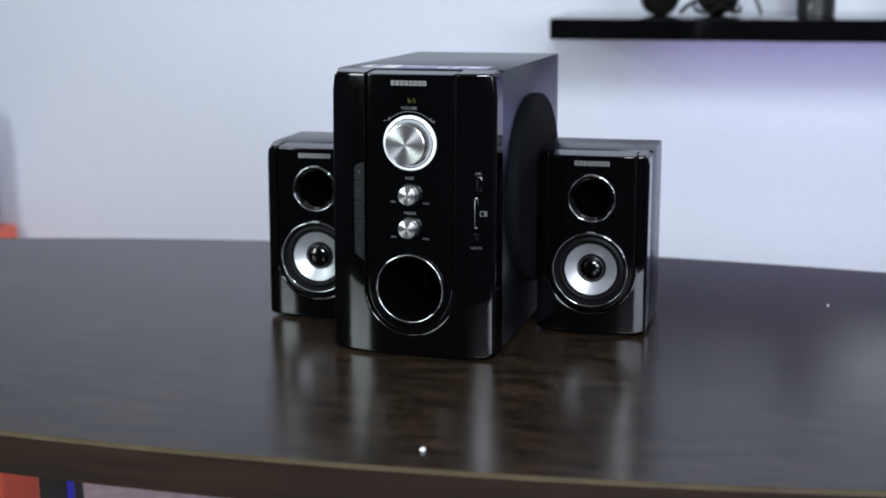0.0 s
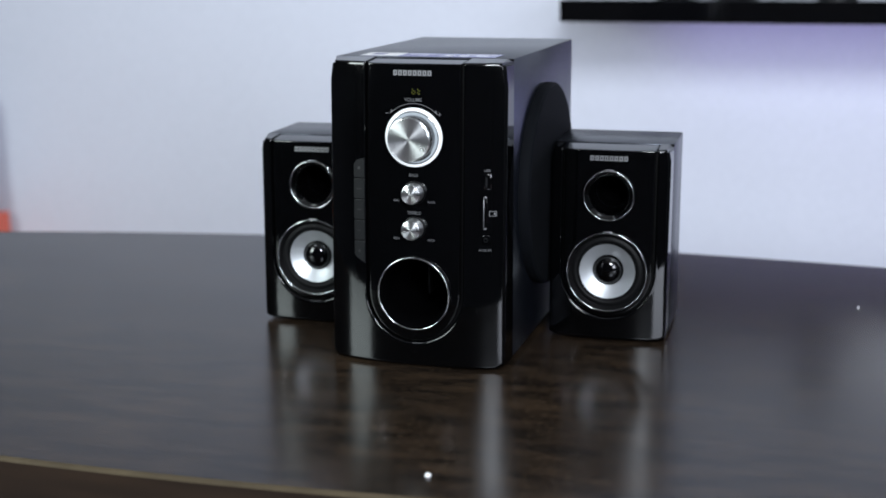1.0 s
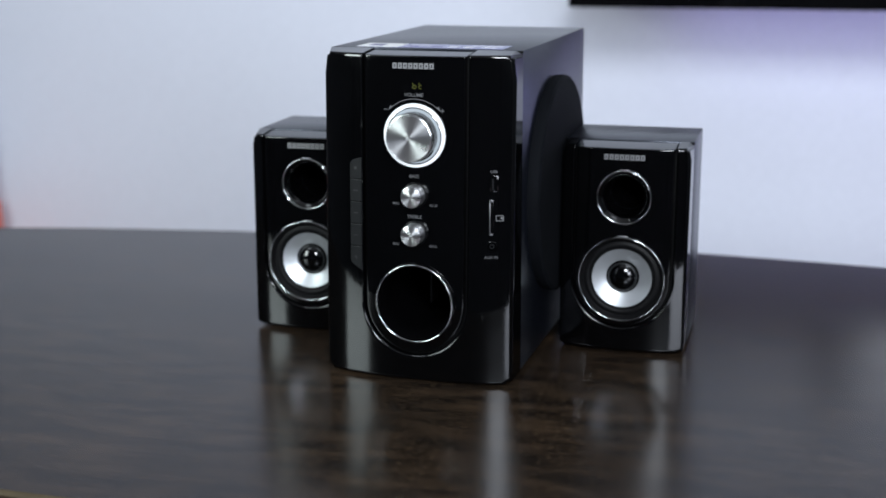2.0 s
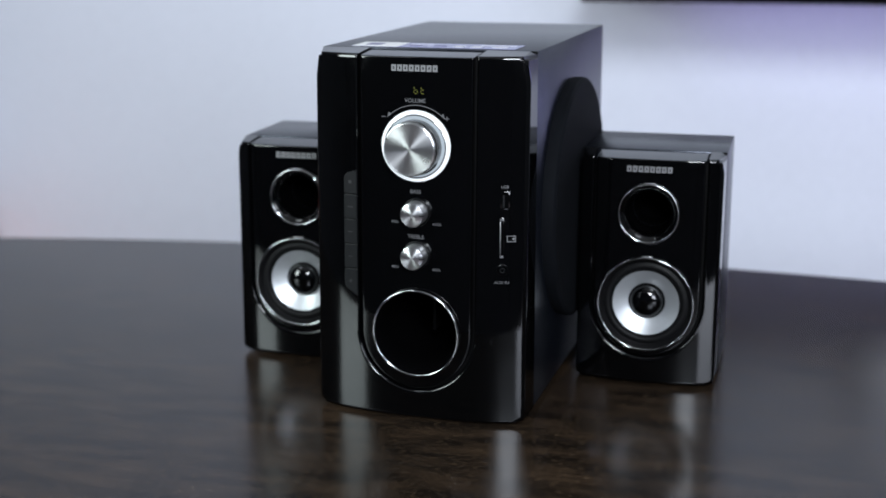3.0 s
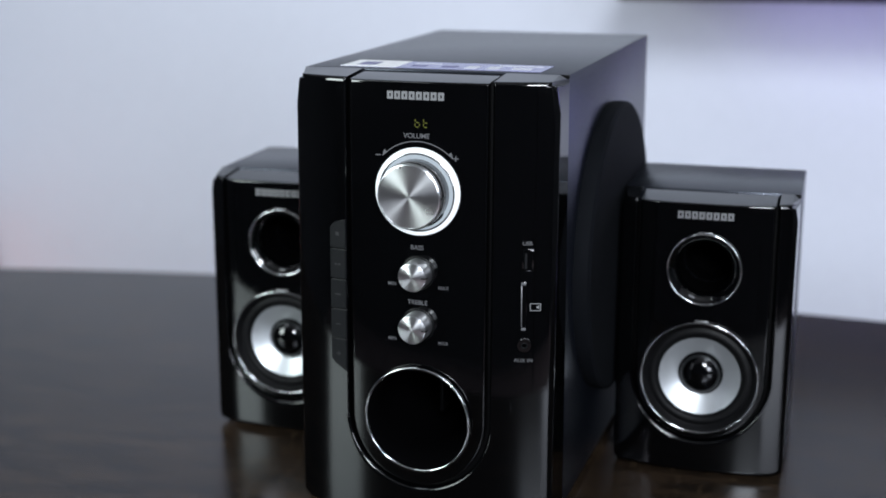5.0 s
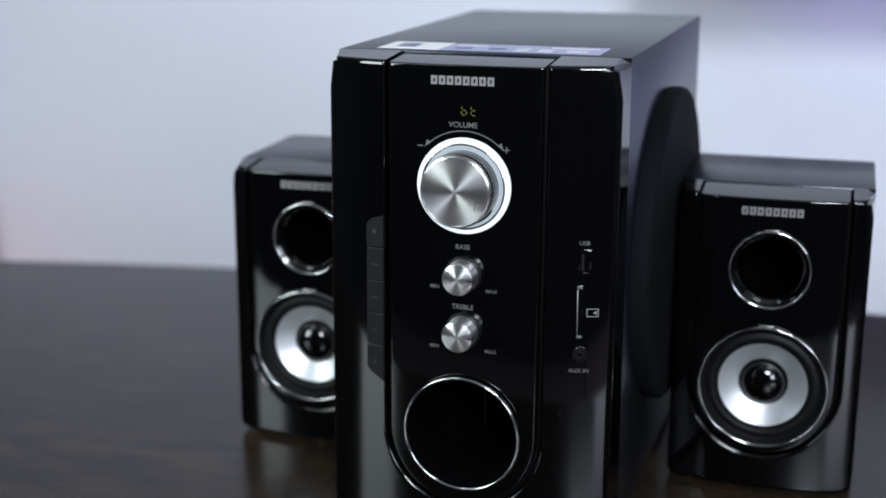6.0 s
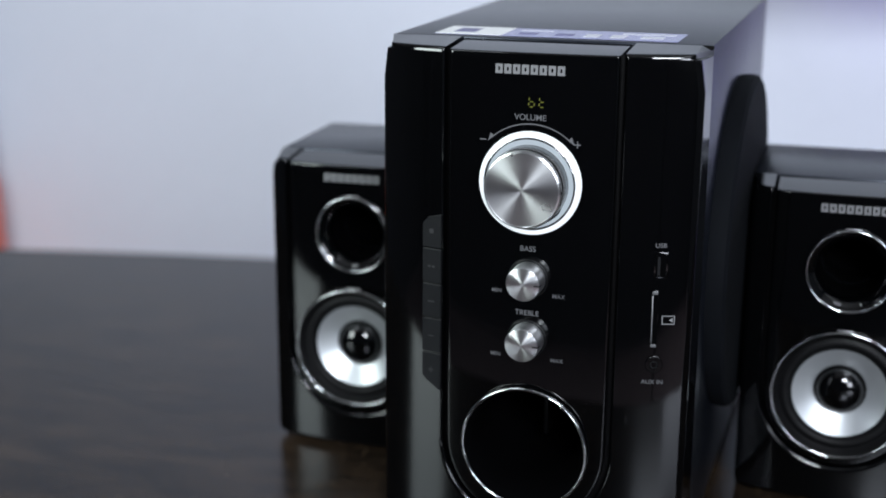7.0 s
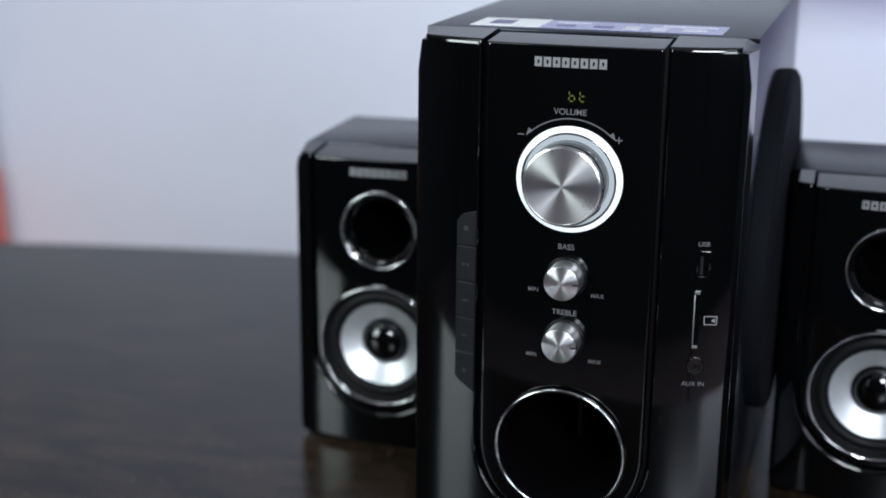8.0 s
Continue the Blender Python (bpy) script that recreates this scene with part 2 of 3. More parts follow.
def slot_line(half, cz, ztop, n=30, step=14):
    """Right top, down, round the bottom, up to the left top."""
    down = [(half, ztop + (cz - ztop) * k / step) for k in range(step)]
    return down + arc(0, cz, half, 0, -180, n) + [(-half, cz + (ztop - cz) * (k + 1) / step) for k in range(step)]


def patch_round_hole(bm, front, border, cx, cz, r, m, lip_hole, lip_out):
    ring = []
    for x, z in border:
        d = Vector((x - cx, z - cz)).normalized()
        ring.append((cx + r * d.x, cz + r * d.y))
    columns(bm, front, ring, border, m, lip_hole, lip_out, 0.0012)


def line(p, q, n):
    return [(p[0] + (q[0] - p[0]) * k / n, p[1] + (q[1] - p[1]) * k / n) for k in range(n + 1)]


def shell_outer(front, half_in, cz, half_out, z0, ztop, corner, joint_spread):
    """The U-shaped outer panel round the centre panel."""
    n, step = 48, 26
    r = 0.0022
    top = ztop - r
    inner, outer = [], []
    for k in range(step):
        z = top + (cz - top) * k / step
        if k == 1:
            z = top - 0.0009
        inner.append((half_in, z))
        cut = max(0.0, z - (top - corner))
        outer.append((half_out - (corner - math.sqrt(max(0.0, corner ** 2 - cut ** 2))), z))
    for k in range(n + 1):
        a = radians(-180 * k / n)
        ca, sa = math.cos(a), math.sin(a)
        inner.append((half_in * ca, cz + half_in * sa))
        s = min(half_out / max(abs(ca), 1e-6), (cz - z0) / max(-sa, 1e-6))
        x, z = s * ca, cz + s * sa
        kx, kz = half_out - corner, z0 + corner
        if abs(x) > kx and z < kz:
            lo, hi = 0.0, s
            for _ in range(40):
                mid = (lo + hi) / 2
                px, pz = abs(mid * ca), cz + mid * sa
                outside = px > kx and pz < kz and (px - kx) ** 2 + (pz - kz) ** 2 > corner ** 2
                lo, hi = (lo, mid) if outside else (mid, hi)
            x, z = lo * ca, cz + lo * sa
        outer.append((x, z))
    for k in range(step):
        inner.append((-half_in, inner[step - 1 - k][1]))
        outer.append((-outer[step - 1 - k][0], inner[step - 1 - k][1]))
    bm = bmesh.new()
    spreads = [joint_spread + (half_out - abs(x) if z > cz else 0.0) for x, z in outer]
    columns(bm, front, inner, outer, 10, 0.007, "joint", r, (0, -1), spreads)
    return bm


def centre_panel(front, half, cz, ztop, holes):
    """holes: one or two of (z, radius), from the bottom upwards."""
    bm = bmesh.new()
    r = 0.0012
    levels = []
    for i, (hz, hr) in enumerate(holes):
        levels.append(hz + hr + 0.004 if i == len(holes) - 1 else (hz + hr + holes[i + 1][0] - holes[i + 1][1]) / 2)
    below = None
    for (hz, hr), zs in zip(holes, levels):
        if below is None:
            rim = slot_line(half, cz, zs, 36, 12)
            patch_round_hole(bm, front, rim, 0, hz, hr, 10, 0.006, 0.007)
        else:
            for s in (1, -1):
                patch_round_hole(bm, front, line((s * half, below), (s * half, zs), 24), 0, hz, hr, 10, 0.006, 0.007)
            patch_round_hole(bm, front, line((-half, below), (half, below), 40), 0, hz, hr, 10, 0.006, None)
        patch_round_hole(bm, front, line((-half, zs), (half, zs), 40), 0, hz, hr, 10, 0.006, None)
        below = zs
    zs = [below + (ztop - 0.0022 - below) * k / 20 for k in range(20)] + [ztop - 0.0031, ztop - 0.0022]
    columns(bm, front, [(-half, z) for z in zs], [(half, z) for z in zs], 40, 0.007, 0.007, r, (-1,))
    return bm


def printed(front, polys, x0, z0, proud=0.00025, bm=None):
    """Flat marks, given as polygons in (u, v), laid on the front."""
    bm = bm or bmesh.new()
    for poly in polys:
        bm.faces.new([bm.verts.new((x0 + u, front.y(x0 + u, z0 + v) - proud, z0 + v)) for u, v in poly])
    return bm


def bar(u0, v0, u1, v1):
    return [(u0, v0), (u1, v0), (u1, v1), (u0, v1)]


def stroke(points, w):
    """A line of even width as quads."""
    out = []
    for (a, b), (c, d) in zip(points, points[1:]):
        n = Vector((-(d - b), c - a)).normalized() * w / 2
        out.append([(a + n.x, b + n.y), (a - n.x, b - n.y), (c - n.x, d - n.y), (c + n.x, d + n.y)])
    return out


def lettering(front, text, x0, z0, height, proud=0.00025, spacing=1.0):
    """A mesh of built-in lettering laid on the front, centred at (x0, z0)."""
    data = bpy.data.curves.new("lettering", "FONT")
    data.body, data.size, data.align_x, data.space_character, data.offset = text, height / 0.7, "CENTER", spacing, 0.012 * height
    ob = bpy.data.objects.new("lettering", data)
    scene.collection.objects.link(ob)
    bpy.context.view_layer.update()
    me = bpy.data.meshes.new_from_object(ob.evaluated_get(bpy.context.evaluated_depsgraph_get()))
    bpy.data.objects.remove(ob)
    bpy.data.curves.remove(data)
    bm = bmesh.new()
    bm.from_mesh(me)
    bpy.data.meshes.remove(me)
    for v in bm.verts:
        x, z = x0 + v.co.x, z0 + v.co.y - height / 2
        v.co = (x, front.y(x, z) - proud, z)
    return bm


def wordmark(front, x0, z0, width, height):
    """A maker's mark as a row of eight plain hollow blocks."""
    step = width / 8
    for k in range(8):
        u = -width / 2 + k * step
        a, b, c, w = u + 0.08 * step, u + 0.90 * step, height / 2, 0.31 * step
        yield printed(front, [bar(a, -c, a + w, c), bar(b - w, -c, b, c), bar(a + w, c - w, b - w, c), bar(a + w, -c, b - w, w - c)], x0, z0)


# ---- room ----
def slab(name, lo, hi, mat, label, category):
    return tagged(part(name, box(lo, hi), mat, None, label, 0), label, category, "", "structure")


T = 0.12
slab("floor", (X0 - T, Y0 - T, FLOOR_Z - 0.1), (X1 + T, Y1 + T, FLOOR_Z), FLOORM, "pale glossy tiled floor of the room", "floor")
slab("ceiling", (X0 - T, Y0 - T, CEIL_Z), (X1 + T, Y1 + T, CEIL_Z + 0.1), CEIL, "plain light grey painted ceiling above the room", "ceiling")
slab("wall_north", (X0 - T, Y1, FLOOR_Z), (X1 + T, Y1 + T, CEIL_Z), WALL, "smooth white painted wall behind the table", "wall")
# side and south walls are added out of view, dark for reflection contrast
slab("wall_east", (X1, Y0, FLOOR_Z), (X1 + T, Y1, CEIL_Z), ROOM, "added unseen side wall, dark grey to keep reflections dark", "wall")


slab("wall_west", (X0 - T, Y0, FLOOR_Z), (X0, Y1, CEIL_Z), ROOM, "added unseen side wall, dark grey to keep reflections dark", "wall")
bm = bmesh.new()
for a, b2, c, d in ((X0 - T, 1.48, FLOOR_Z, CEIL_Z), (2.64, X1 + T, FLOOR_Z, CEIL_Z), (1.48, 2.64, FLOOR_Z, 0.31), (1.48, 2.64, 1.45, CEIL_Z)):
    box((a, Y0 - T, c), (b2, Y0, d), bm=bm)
tagged(part("wall_south", bm, ROOM, None, "", 0), "added unseen wall with an opening, dark grey to keep reflections dark", "wall", "", "structure")


def window_frame(name, along, at0, at1, w0, w1, z0, z1):
    ob = tagged(new(name), "added white window frame, unseen, round a fill lamp", "window", "", "structure")
    f = 0.05
    for a, b, c, d in ((w0, w0 + f, z0, z1), (w1 - f, w1, z0, z1), (w0 + f, w1 - f, z0, z0 + f), (w0 + f, w1 - f, z1 - f, z1)):
        lo, hi = ((a, at0, c), (b, at1, d)) if along == "x" else ((at0, a, c), (at1, b, d))
        part("frame_bar", box(lo, hi, 0.004), CEIL, ob)


# unseen window, added as a surround for the fill lamp
window_frame("unseen_window_1", "x", Y0 - 0.09, Y0 - 0.03, 1.48, 2.64, 0.31, 1.45)
for x in (-0.9, 0.9):
    panel = thing("ceiling_light", "square flush ceiling light with a white frame", "ceiling light", (x, -0.9, CEIL_Z), group="ceiling lights")
    for s in (-1, 1):
        part("frame_bar", box((-0.31, s * 0.295 - 0.015, -0.025), (0.31, s * 0.295 + 0.015, 0), 0.003), CEIL, panel)
        part("frame_bar", box((s * 0.295 - 0.015, -0.28, -0.025), (s * 0.295 + 0.015, 0.28, 0), 0.003), CEIL, panel)

def softbox(eye, target, sx, sy):
    """A black-shelled studio softbox on a stand, round its lamp."""
    ob = thing("softbox_light", "black studio softbox on a slim floor stand", "studio light", (eye[0], eye[1], FLOOR_Z), group="studio lights")
    turn = Matrix.Translation((-eye[0], -eye[1], -FLOOR_Z)) @ look(eye, target)
    bm = bmesh.new()
    rings = []
    for k, (f, z) in enumerate(((1.06, -0.01), (1.06, 0.02), (0.35, 0.22), (0.30, 0.24))):
        rings.append([bm.verts.new((f * sx / 2 * a, f * sy / 2 * b, z)) for a, b in ((-1, -1), (1, -1), (1, 1), (-1, 1))])
    for p, q in zip(rings, rings[1:]):
        for k in range(4):
            bm.faces.new((p[k], p[(k + 1) % 4], q[(k + 1) % 4], q[k]))
    bm.faces.new(rings[-1])
    part("shell", bm, BLACKM, ob, "", 20).matrix_basis = turn
    back = turn @ Vector((0, 0, 0.2))
    pole = lathe([(0, 0), (0.014, 0), (0.012, back.z), (0, back.z)], 20)
    part("pole", pole, BLACKM, ob, "", 40).matrix_basis = Matrix.Translation((back.x, back.y, 0)) @ pose(0, 0, 0, -90)
    for k in range(3):
        a = radians(120 * k + 30)
        leg = box((0, -0.009, 0.0), (0.30, 0.009, 0.014), 0.003)
        part("foot", leg, BLACKM, ob).matrix_basis = Matrix.Translation((back.x, back.y, 0)) @ Matrix.Rotation(a, 4, "Z")


softbox(*SIDE_BOX)
softbox(*KEY_BOX)

# ---- table ----
TABLE = thing("table", "dark walnut boat-shaped table with a pale highlight painted along its edge", "table", (-0.0495, 0.0179, 0), 3.88)
RAD, HALF, LONG = 3.376, 0.406, 1.1


def boat(inset, n=60):
    """The plan of the top: two bowed long sides and rounded short ends."""
    side, a = [], LONG - inset
    for k in range(n + 1):
        u = -a + 2 * a * k / n
        v = -(HALF - inset - u * u / (2 * RAD))
        e = max(0.0, abs(u) - (a - 0.12)) / 0.12
        side.append((u, v * math.sqrt(max(0.0, 1 - 0.75 * e ** 3))))
    return side + [(-u, -v) for u, v in side]


part("tabletop", upright(boat(0.0022), -0.03, 0.0), WOOD, TABLE, "", 30)
part("edge_band", upright(boat(0.0), -0.0375, -0.0022), EDGE, TABLE, "brown wood-grain edge band", 30)
# narrow strip along the rim that carries the painted bevel highlight
bm = bmesh.new()
a, b2, c = [[bm.verts.new((x, y, z)) for x, y in boat(i)] for i, z in ((-0.0003, -0.0032), (0.0004, -0.0006), (0.0028, 0.0003))]
for p, q in ((a, b2), (b2, c)):
    for k in range(len(p)):
        j = (k + 1) % len(p)
        bm.faces.new((p[k], p[j], q[j], q[k]))
part("edge_strip", bm, EDGE_SHINE, TABLE, "thin pale edge strip with the bevel highlight in its colour", 60)
for x, y in ((-0.354, -0.135), (0.354, -0.135), (-0.50, 0.135), (0.50, 0.135)):
    leg = part("leg", box((x - 0.014, y - 0.019, FLOOR_Z), (x + 0.019, y + 0.001, -0.034), 0.002), BLACKM, TABLE, "square black metal leg")
    if y < 0:
        part("edge_trim", box((x + 0.0192, y - 0.019, FLOOR_Z + 0.01), (x + 0.0245, y - 0.011, -0.036), 0.001), BLUE, leg, "blue plastic edge trim")
for s in (-1, 1):
    part("apron", box((-0.42, s * 0.135 - 0.012, -0.075), (0.42, s * 0.135 + 0.012, -0.034), 0.002), BLACKM, TABLE)

# ---- subwoofer ----
SUB = thing("subwoofer", "gloss black subwoofer with a lit volume knob, on the table", "loudspeaker", (-0.0045, 0, 0))
F = Front(-0.0938, 0.0115, 0.0835, 0.036, -0.057, 0.03)
HW, TOP, CZ, SEAM = 0.0854, 0.2832, 0.0708, 0.0455

part("cabinet", open_front(box((-HW, -0.057, 0.005), (HW, 0.2, 0.2855), 0.0012, 2), -0.057), VINYL, SUB, "black vinyl-covered cabinet")
part("outer_panel", shell_outer(F, SEAM + 0.0013, CZ, 0.0850, 0.002, TOP, 0.005, 0.0008), GLOSS, SUB, "curved piano-black front surround", 40)
part("centre_panel", centre_panel(F, SEAM - 0.0013, CZ, TOP, [(CZ, 0.0330)]), GLOSS, SUB, "bowed piano-black centre panel", 40)
# backing behind the joints, with the port's opening through it
bm = bmesh.new()
B = Front(-0.0938 + 0.0062, 0.0115, 0.0835, 0.036, -0.057, 0.03)
patch_round_hole(bm, B, slot_line(0.0490, CZ, 0.115, 36, 8), 0, CZ, 0.0325, 4, None, None)
patch_round_hole(bm, B, line((-0.0490, 0.115), (0.0490, 0.115), 20), 0, CZ, 0.0325, 4, None, None)
columns(bm, B, [(-0.0490, 0.115 + 0.167 * k / 8) for k in range(9)], [(0.0490, 0.115 + 0.167 * k / 8) for k in range(9)], 20)
part("joint_backing", bm, DEEP, SUB)
def front_board(half, z0, z1, y, hz, hr, parent):
    """The cabinet's flat front behind the panel, with the port's hole."""
    flat = Front(y, 0, 1, 0, y)
    bm = bmesh.new()
    for a, b in (((-half, z0), (half, z0)), ((half, z0), (half, z1)), ((half, z1), (-half, z1)), ((-half, z1), (-half, z0))):
        patch_round_hole(bm, flat, line(a, b, 20), 0, hz, hr, 2, None, None)
    part("front_board", bm, VINYL, parent, "", 0)


front_board(HW - 0.001, 0.006, 0.2845, -0.0566, CZ, 0.0306, SUB)
for x in (-0.062, 0.062):
    for y in (-0.03, 0.17):
        part("foot", lathe([(0, 0), (0.009, 0), (0.0095, 0.002), (0.009, 0.0055), (0, 0.0055)], 24), RUBBER, SUB, "", 40).matrix_basis = pose(x, y, 0, -90)

# bass port: chrome ring, flared mouth and tube
port_y = F.y(0, CZ)
port = part("bass_port", lathe([(0.0352, -0.0015), (0.0348, 0.0012), (0.0336, 0.0022), (0.0318, -0.0010), (0.0305, -0.006), (0.0300, -0.02), (0.0300, -0.15), (0, -0.15)], 96), HOLLOW, SUB, "dark round bass port", 50, (0.0010, port_y, CZ))
part("port_ring", torus(0.0342, 0.0011, flat=1.3), CHROME, port, "thin chrome ring", 60, (0, -0.0018, 0))
part("port_brace", box((-0.001, 0.045, -0.012), (0.001, 0.1, 0.029), 0.0006), DEEP, port)

# volume knob with its lit ring
KZ = 0.2157
ky = F.y(0, KZ)
knob = part("volume_knob", lathe([(0.0204, 0.000), (0.0204, 0.0140), (0.0199, 0.0153), (0.0190, 0.0157), (0.0188, 0.0155), (0.0, 0.0155)], 96), ALU, SUB, "large turned aluminium volume knob", 25, (0.0006, ky, KZ))
part("light_ring", lathe([(0.0272, -0.001), (0.0270, 0.0008), (0.0262, 0.0018), (0.0246, 0.0021), (0.0240, 0.0012), (0.0240, -0.001)], 96), RING_GLOW, knob, "white glowing ring round the knob", 60)
part("glow_step", lathe([(0.0236, -0.001), (0.0236, 0.0010), (0.0222, 0.0012), (0.0214, 0.0004), (0.0204, 0.0002)], 96), STEP_GLOW, knob, "", 60)
part("skirt", lathe([(0.0204, 0.0006), (0.0206, 0.0010), (0.0206, 0.0128), (0.0204, 0.0132)], 96), SMOKED, knob, "dark reflective knob side", 40)
part("inner_bezel", torus(0.0239, 0.0007), CHROME, knob, "thin chrome bezel", 60, (0, -0.0012, 0))
part("knob_mark", box((0.0192, -0.0148, -0.0006), (0.0206, -0.0080, 0.0006), 0.0002), DEEP, knob)
for name, z in (("bass_knob", 0.1655), ("treble_knob", 0.1325)):
    y = F.y(0, z)
    small = part(name, lathe([(0.0092, 0), (0.0092, 0.0108), (0.0088, 0.0118), (0.0083, 0.0120), (0, 0.0120)], 64), ALU, SUB, "small turned aluminium knob", 25, (0.0012, y, z))
    part("knob_mark", box((0.0060, -0.0122, -0.0004), (0.0093, -0.0085, 0.0004), 0.0001), DEEP, small)
    part("collar", torus(0.0100, 0.0009), DEEP, small, "", 60)

# the lens is focused on the knob
cam.data.dof.use_dof, cam.data.dof.focus_object, cam.data.dof.aperture_fstop = True, knob, 4.2

# print on the centre panel
for bm in wordmark(F, -0.0008, 0.2738, 0.037, 0.0048):
    part("wordmark_block", bm, PRINT, SUB, "silver printed block", 0)
part("volume_lettering", lettering(F, "VOLUME", 0, 0.2499, 0.0030), PALE, SUB, "", 0)
part("bass_lettering", lettering(F, "BASS", 0.0005, 0.1815, 0.0028), PALE, SUB, "", 0)
part("treble_lettering", lettering(F, "TREBLE", 0.0008, 0.1468, 0.0028), PALE, SUB, "", 0)
for z in (0.1575, 0.1223):
    part("min_lettering", lettering(F, "MIN", -0.0160, z, 0.0022), PALE, SUB, "", 0)
    part("max_lettering", lettering(F, "MAX", 0.0175, z - 0.0003, 0.0022), PALE, SUB, "", 0)
sweep = arc(0, 0, 0.0308, 47, 133, 24)
polys = stroke(sweep, 0.0006)
for s in (1, -1):
    polys.append([(s * 0.0195, 0.0238), (s * 0.0228, 0.0208), (s * 0.0215, 0.0252)])
part("volume_arc", printed(F, polys, 0.0005, KZ), PALE, SUB, "", 0)
part("minus_sign", printed(F, [bar(-0.0017, -0.0003, 0.0017, 0.0003)], -0.0250, 0.2372), PALE, SUB, "", 0)
part("plus_sign", printed(F, [bar(-0.0017, -0.0003, 0.0017, 0.0003), bar(-0.0003, 0.0003, 0.0003, 0.0017), bar(-0.0003, -0.0017, 0.0003, -0.0003)], 0.0248, 0.2372), PALE, SUB, "", 0)
w, h, t = 0.0028, 0.0026, 0.00055
SEG = {"d": bar(-w / 2 + t, -h - t / 2, w / 2 - t, -h + t / 2), "g": bar(-w / 2 + t, -t / 2, w / 2 - t, t / 2),
       "e": bar(-w / 2 - t / 2, -h + t, -w / 2 + t / 2, -t), "f": bar(-w / 2 - t / 2, t, -w / 2 + t / 2, h - t), "c": bar(w / 2 - t / 2, -h + t, w / 2 + t / 2, -t)}
digits = [[(u - 0.0024 + 0.05 * v, v) for u, v in SEG[k]] for k in "cdefg"] + [[(u + 0.0030 + 0.05 * v, v) for u, v in SEG[k]] for k in "defg"]
part("led_digits", printed(F, digits, 0.0029, 0.2578), DIGIT_GLOW, SUB, "dim yellow-green digits bt", 0)

# sockets on the outer panel
part("usb_lettering", lettering(F, "USB", 0.0685, 0.1876, 0.0023), PALE, SUB, "", 0)
part("aux_lettering", lettering(F, "AUX IN", 0.0672, 0.1146, 0.0023), PALE, SUB, "", 0)


def on_front(x, z):
    """A frame on the front at (x, z), y pointing into it."""
    turn = math.degrees(math.atan((F.y(x + 0.001, z) - F.y(x - 0.001, z)) / 0.002))
    return pose(x, F.y(x, z), z, 0, 0, turn)


usb = part("usb_socket", box((-0.0036, -0.0004, -0.0070), (0.0036, 0.004, 0.0070), 0.0003), GLOSS, SUB, "upright black usb socket")
usb.matrix_basis = on_front(0.0688, 0.1772)
# black block, slightly proud, painted as the shaded opening
part("slot", box((-0.0026, -0.0006, -0.0060), (0.0026, 0.003, 0.0060)), HOLLOW, usb)
part("tongue", box((-0.0018, -0.0010, -0.0052), (-0.0004, 0.002, 0.0045)), BUTTON, usb)
card = part("card_slot", box((-0.0020, -0.0004, -0.0156), (0.0020, 0.004, 0.0156), 0.0006), GLOSS, SUB, "narrow memory card slot with metal lips")
card.matrix_basis = on_front(0.0668, 0.1485)
# black block in place of the shaded gap of the slot
part("slot", box((-0.0008, -0.0007, -0.0138), (0.0015, 0.003, 0.0138)), HOLLOW, card)
part("metal_lip", box((-0.0015, -0.0009, -0.0130), (-0.0009, 0.002, 0.0130), 0.0001), METAL, card, "thin steel lip")
for s in (-1, 1):
    part("end_clip", box((-0.0015, -0.0008, s * 0.0143 - 0.0009), (0.0014, 0.002, s * 0.0143 + 0.0009), 0.0003), PALE, card)
icon = [bar(-0.0032, -0.0024, 0.0032, -0.0019), bar(-0.0032, 0.0019, 0.0032, 0.0024), bar(0.0027, -0.0019, 0.0032, 0.0019), bar(-0.0032, -0.0013, -0.0027, 0.0019),
        [(-0.0032, -0.0013), (-0.0022, -0.0024), (-0.0017, -0.0024), (-0.0027, -0.0013)], [(0.0003, 0), (0.0022, -0.0013), (0.0022, 0.0013)]]
part("card_symbol", printed(F, icon, 0.0737, 0.1482), PRINT, SUB, "", 0)
aux = part("aux_socket", lathe([(0.0046, -0.001), (0.0046, 0.0004), (0.0041, 0.0009), (0.0022, 0.0009), (0.0020, 0.0004), (0.0020, -0.004), (0, -0.004)], 40), GLOSS, SUB, "round black audio socket", 30)
aux.matrix_basis = on_front(0.0676, 0.1240)
part("contact", torus(0.0017, 0.0003, 32, 8), BUTTON, aux, "", 60, (0, -0.0005, 0))

# five grey keys beside the left joint
K0, K1 = 0.0980, 0.1955
EDGES = [K1 - (K1 - K0) * k / 5 for k in range(6)]
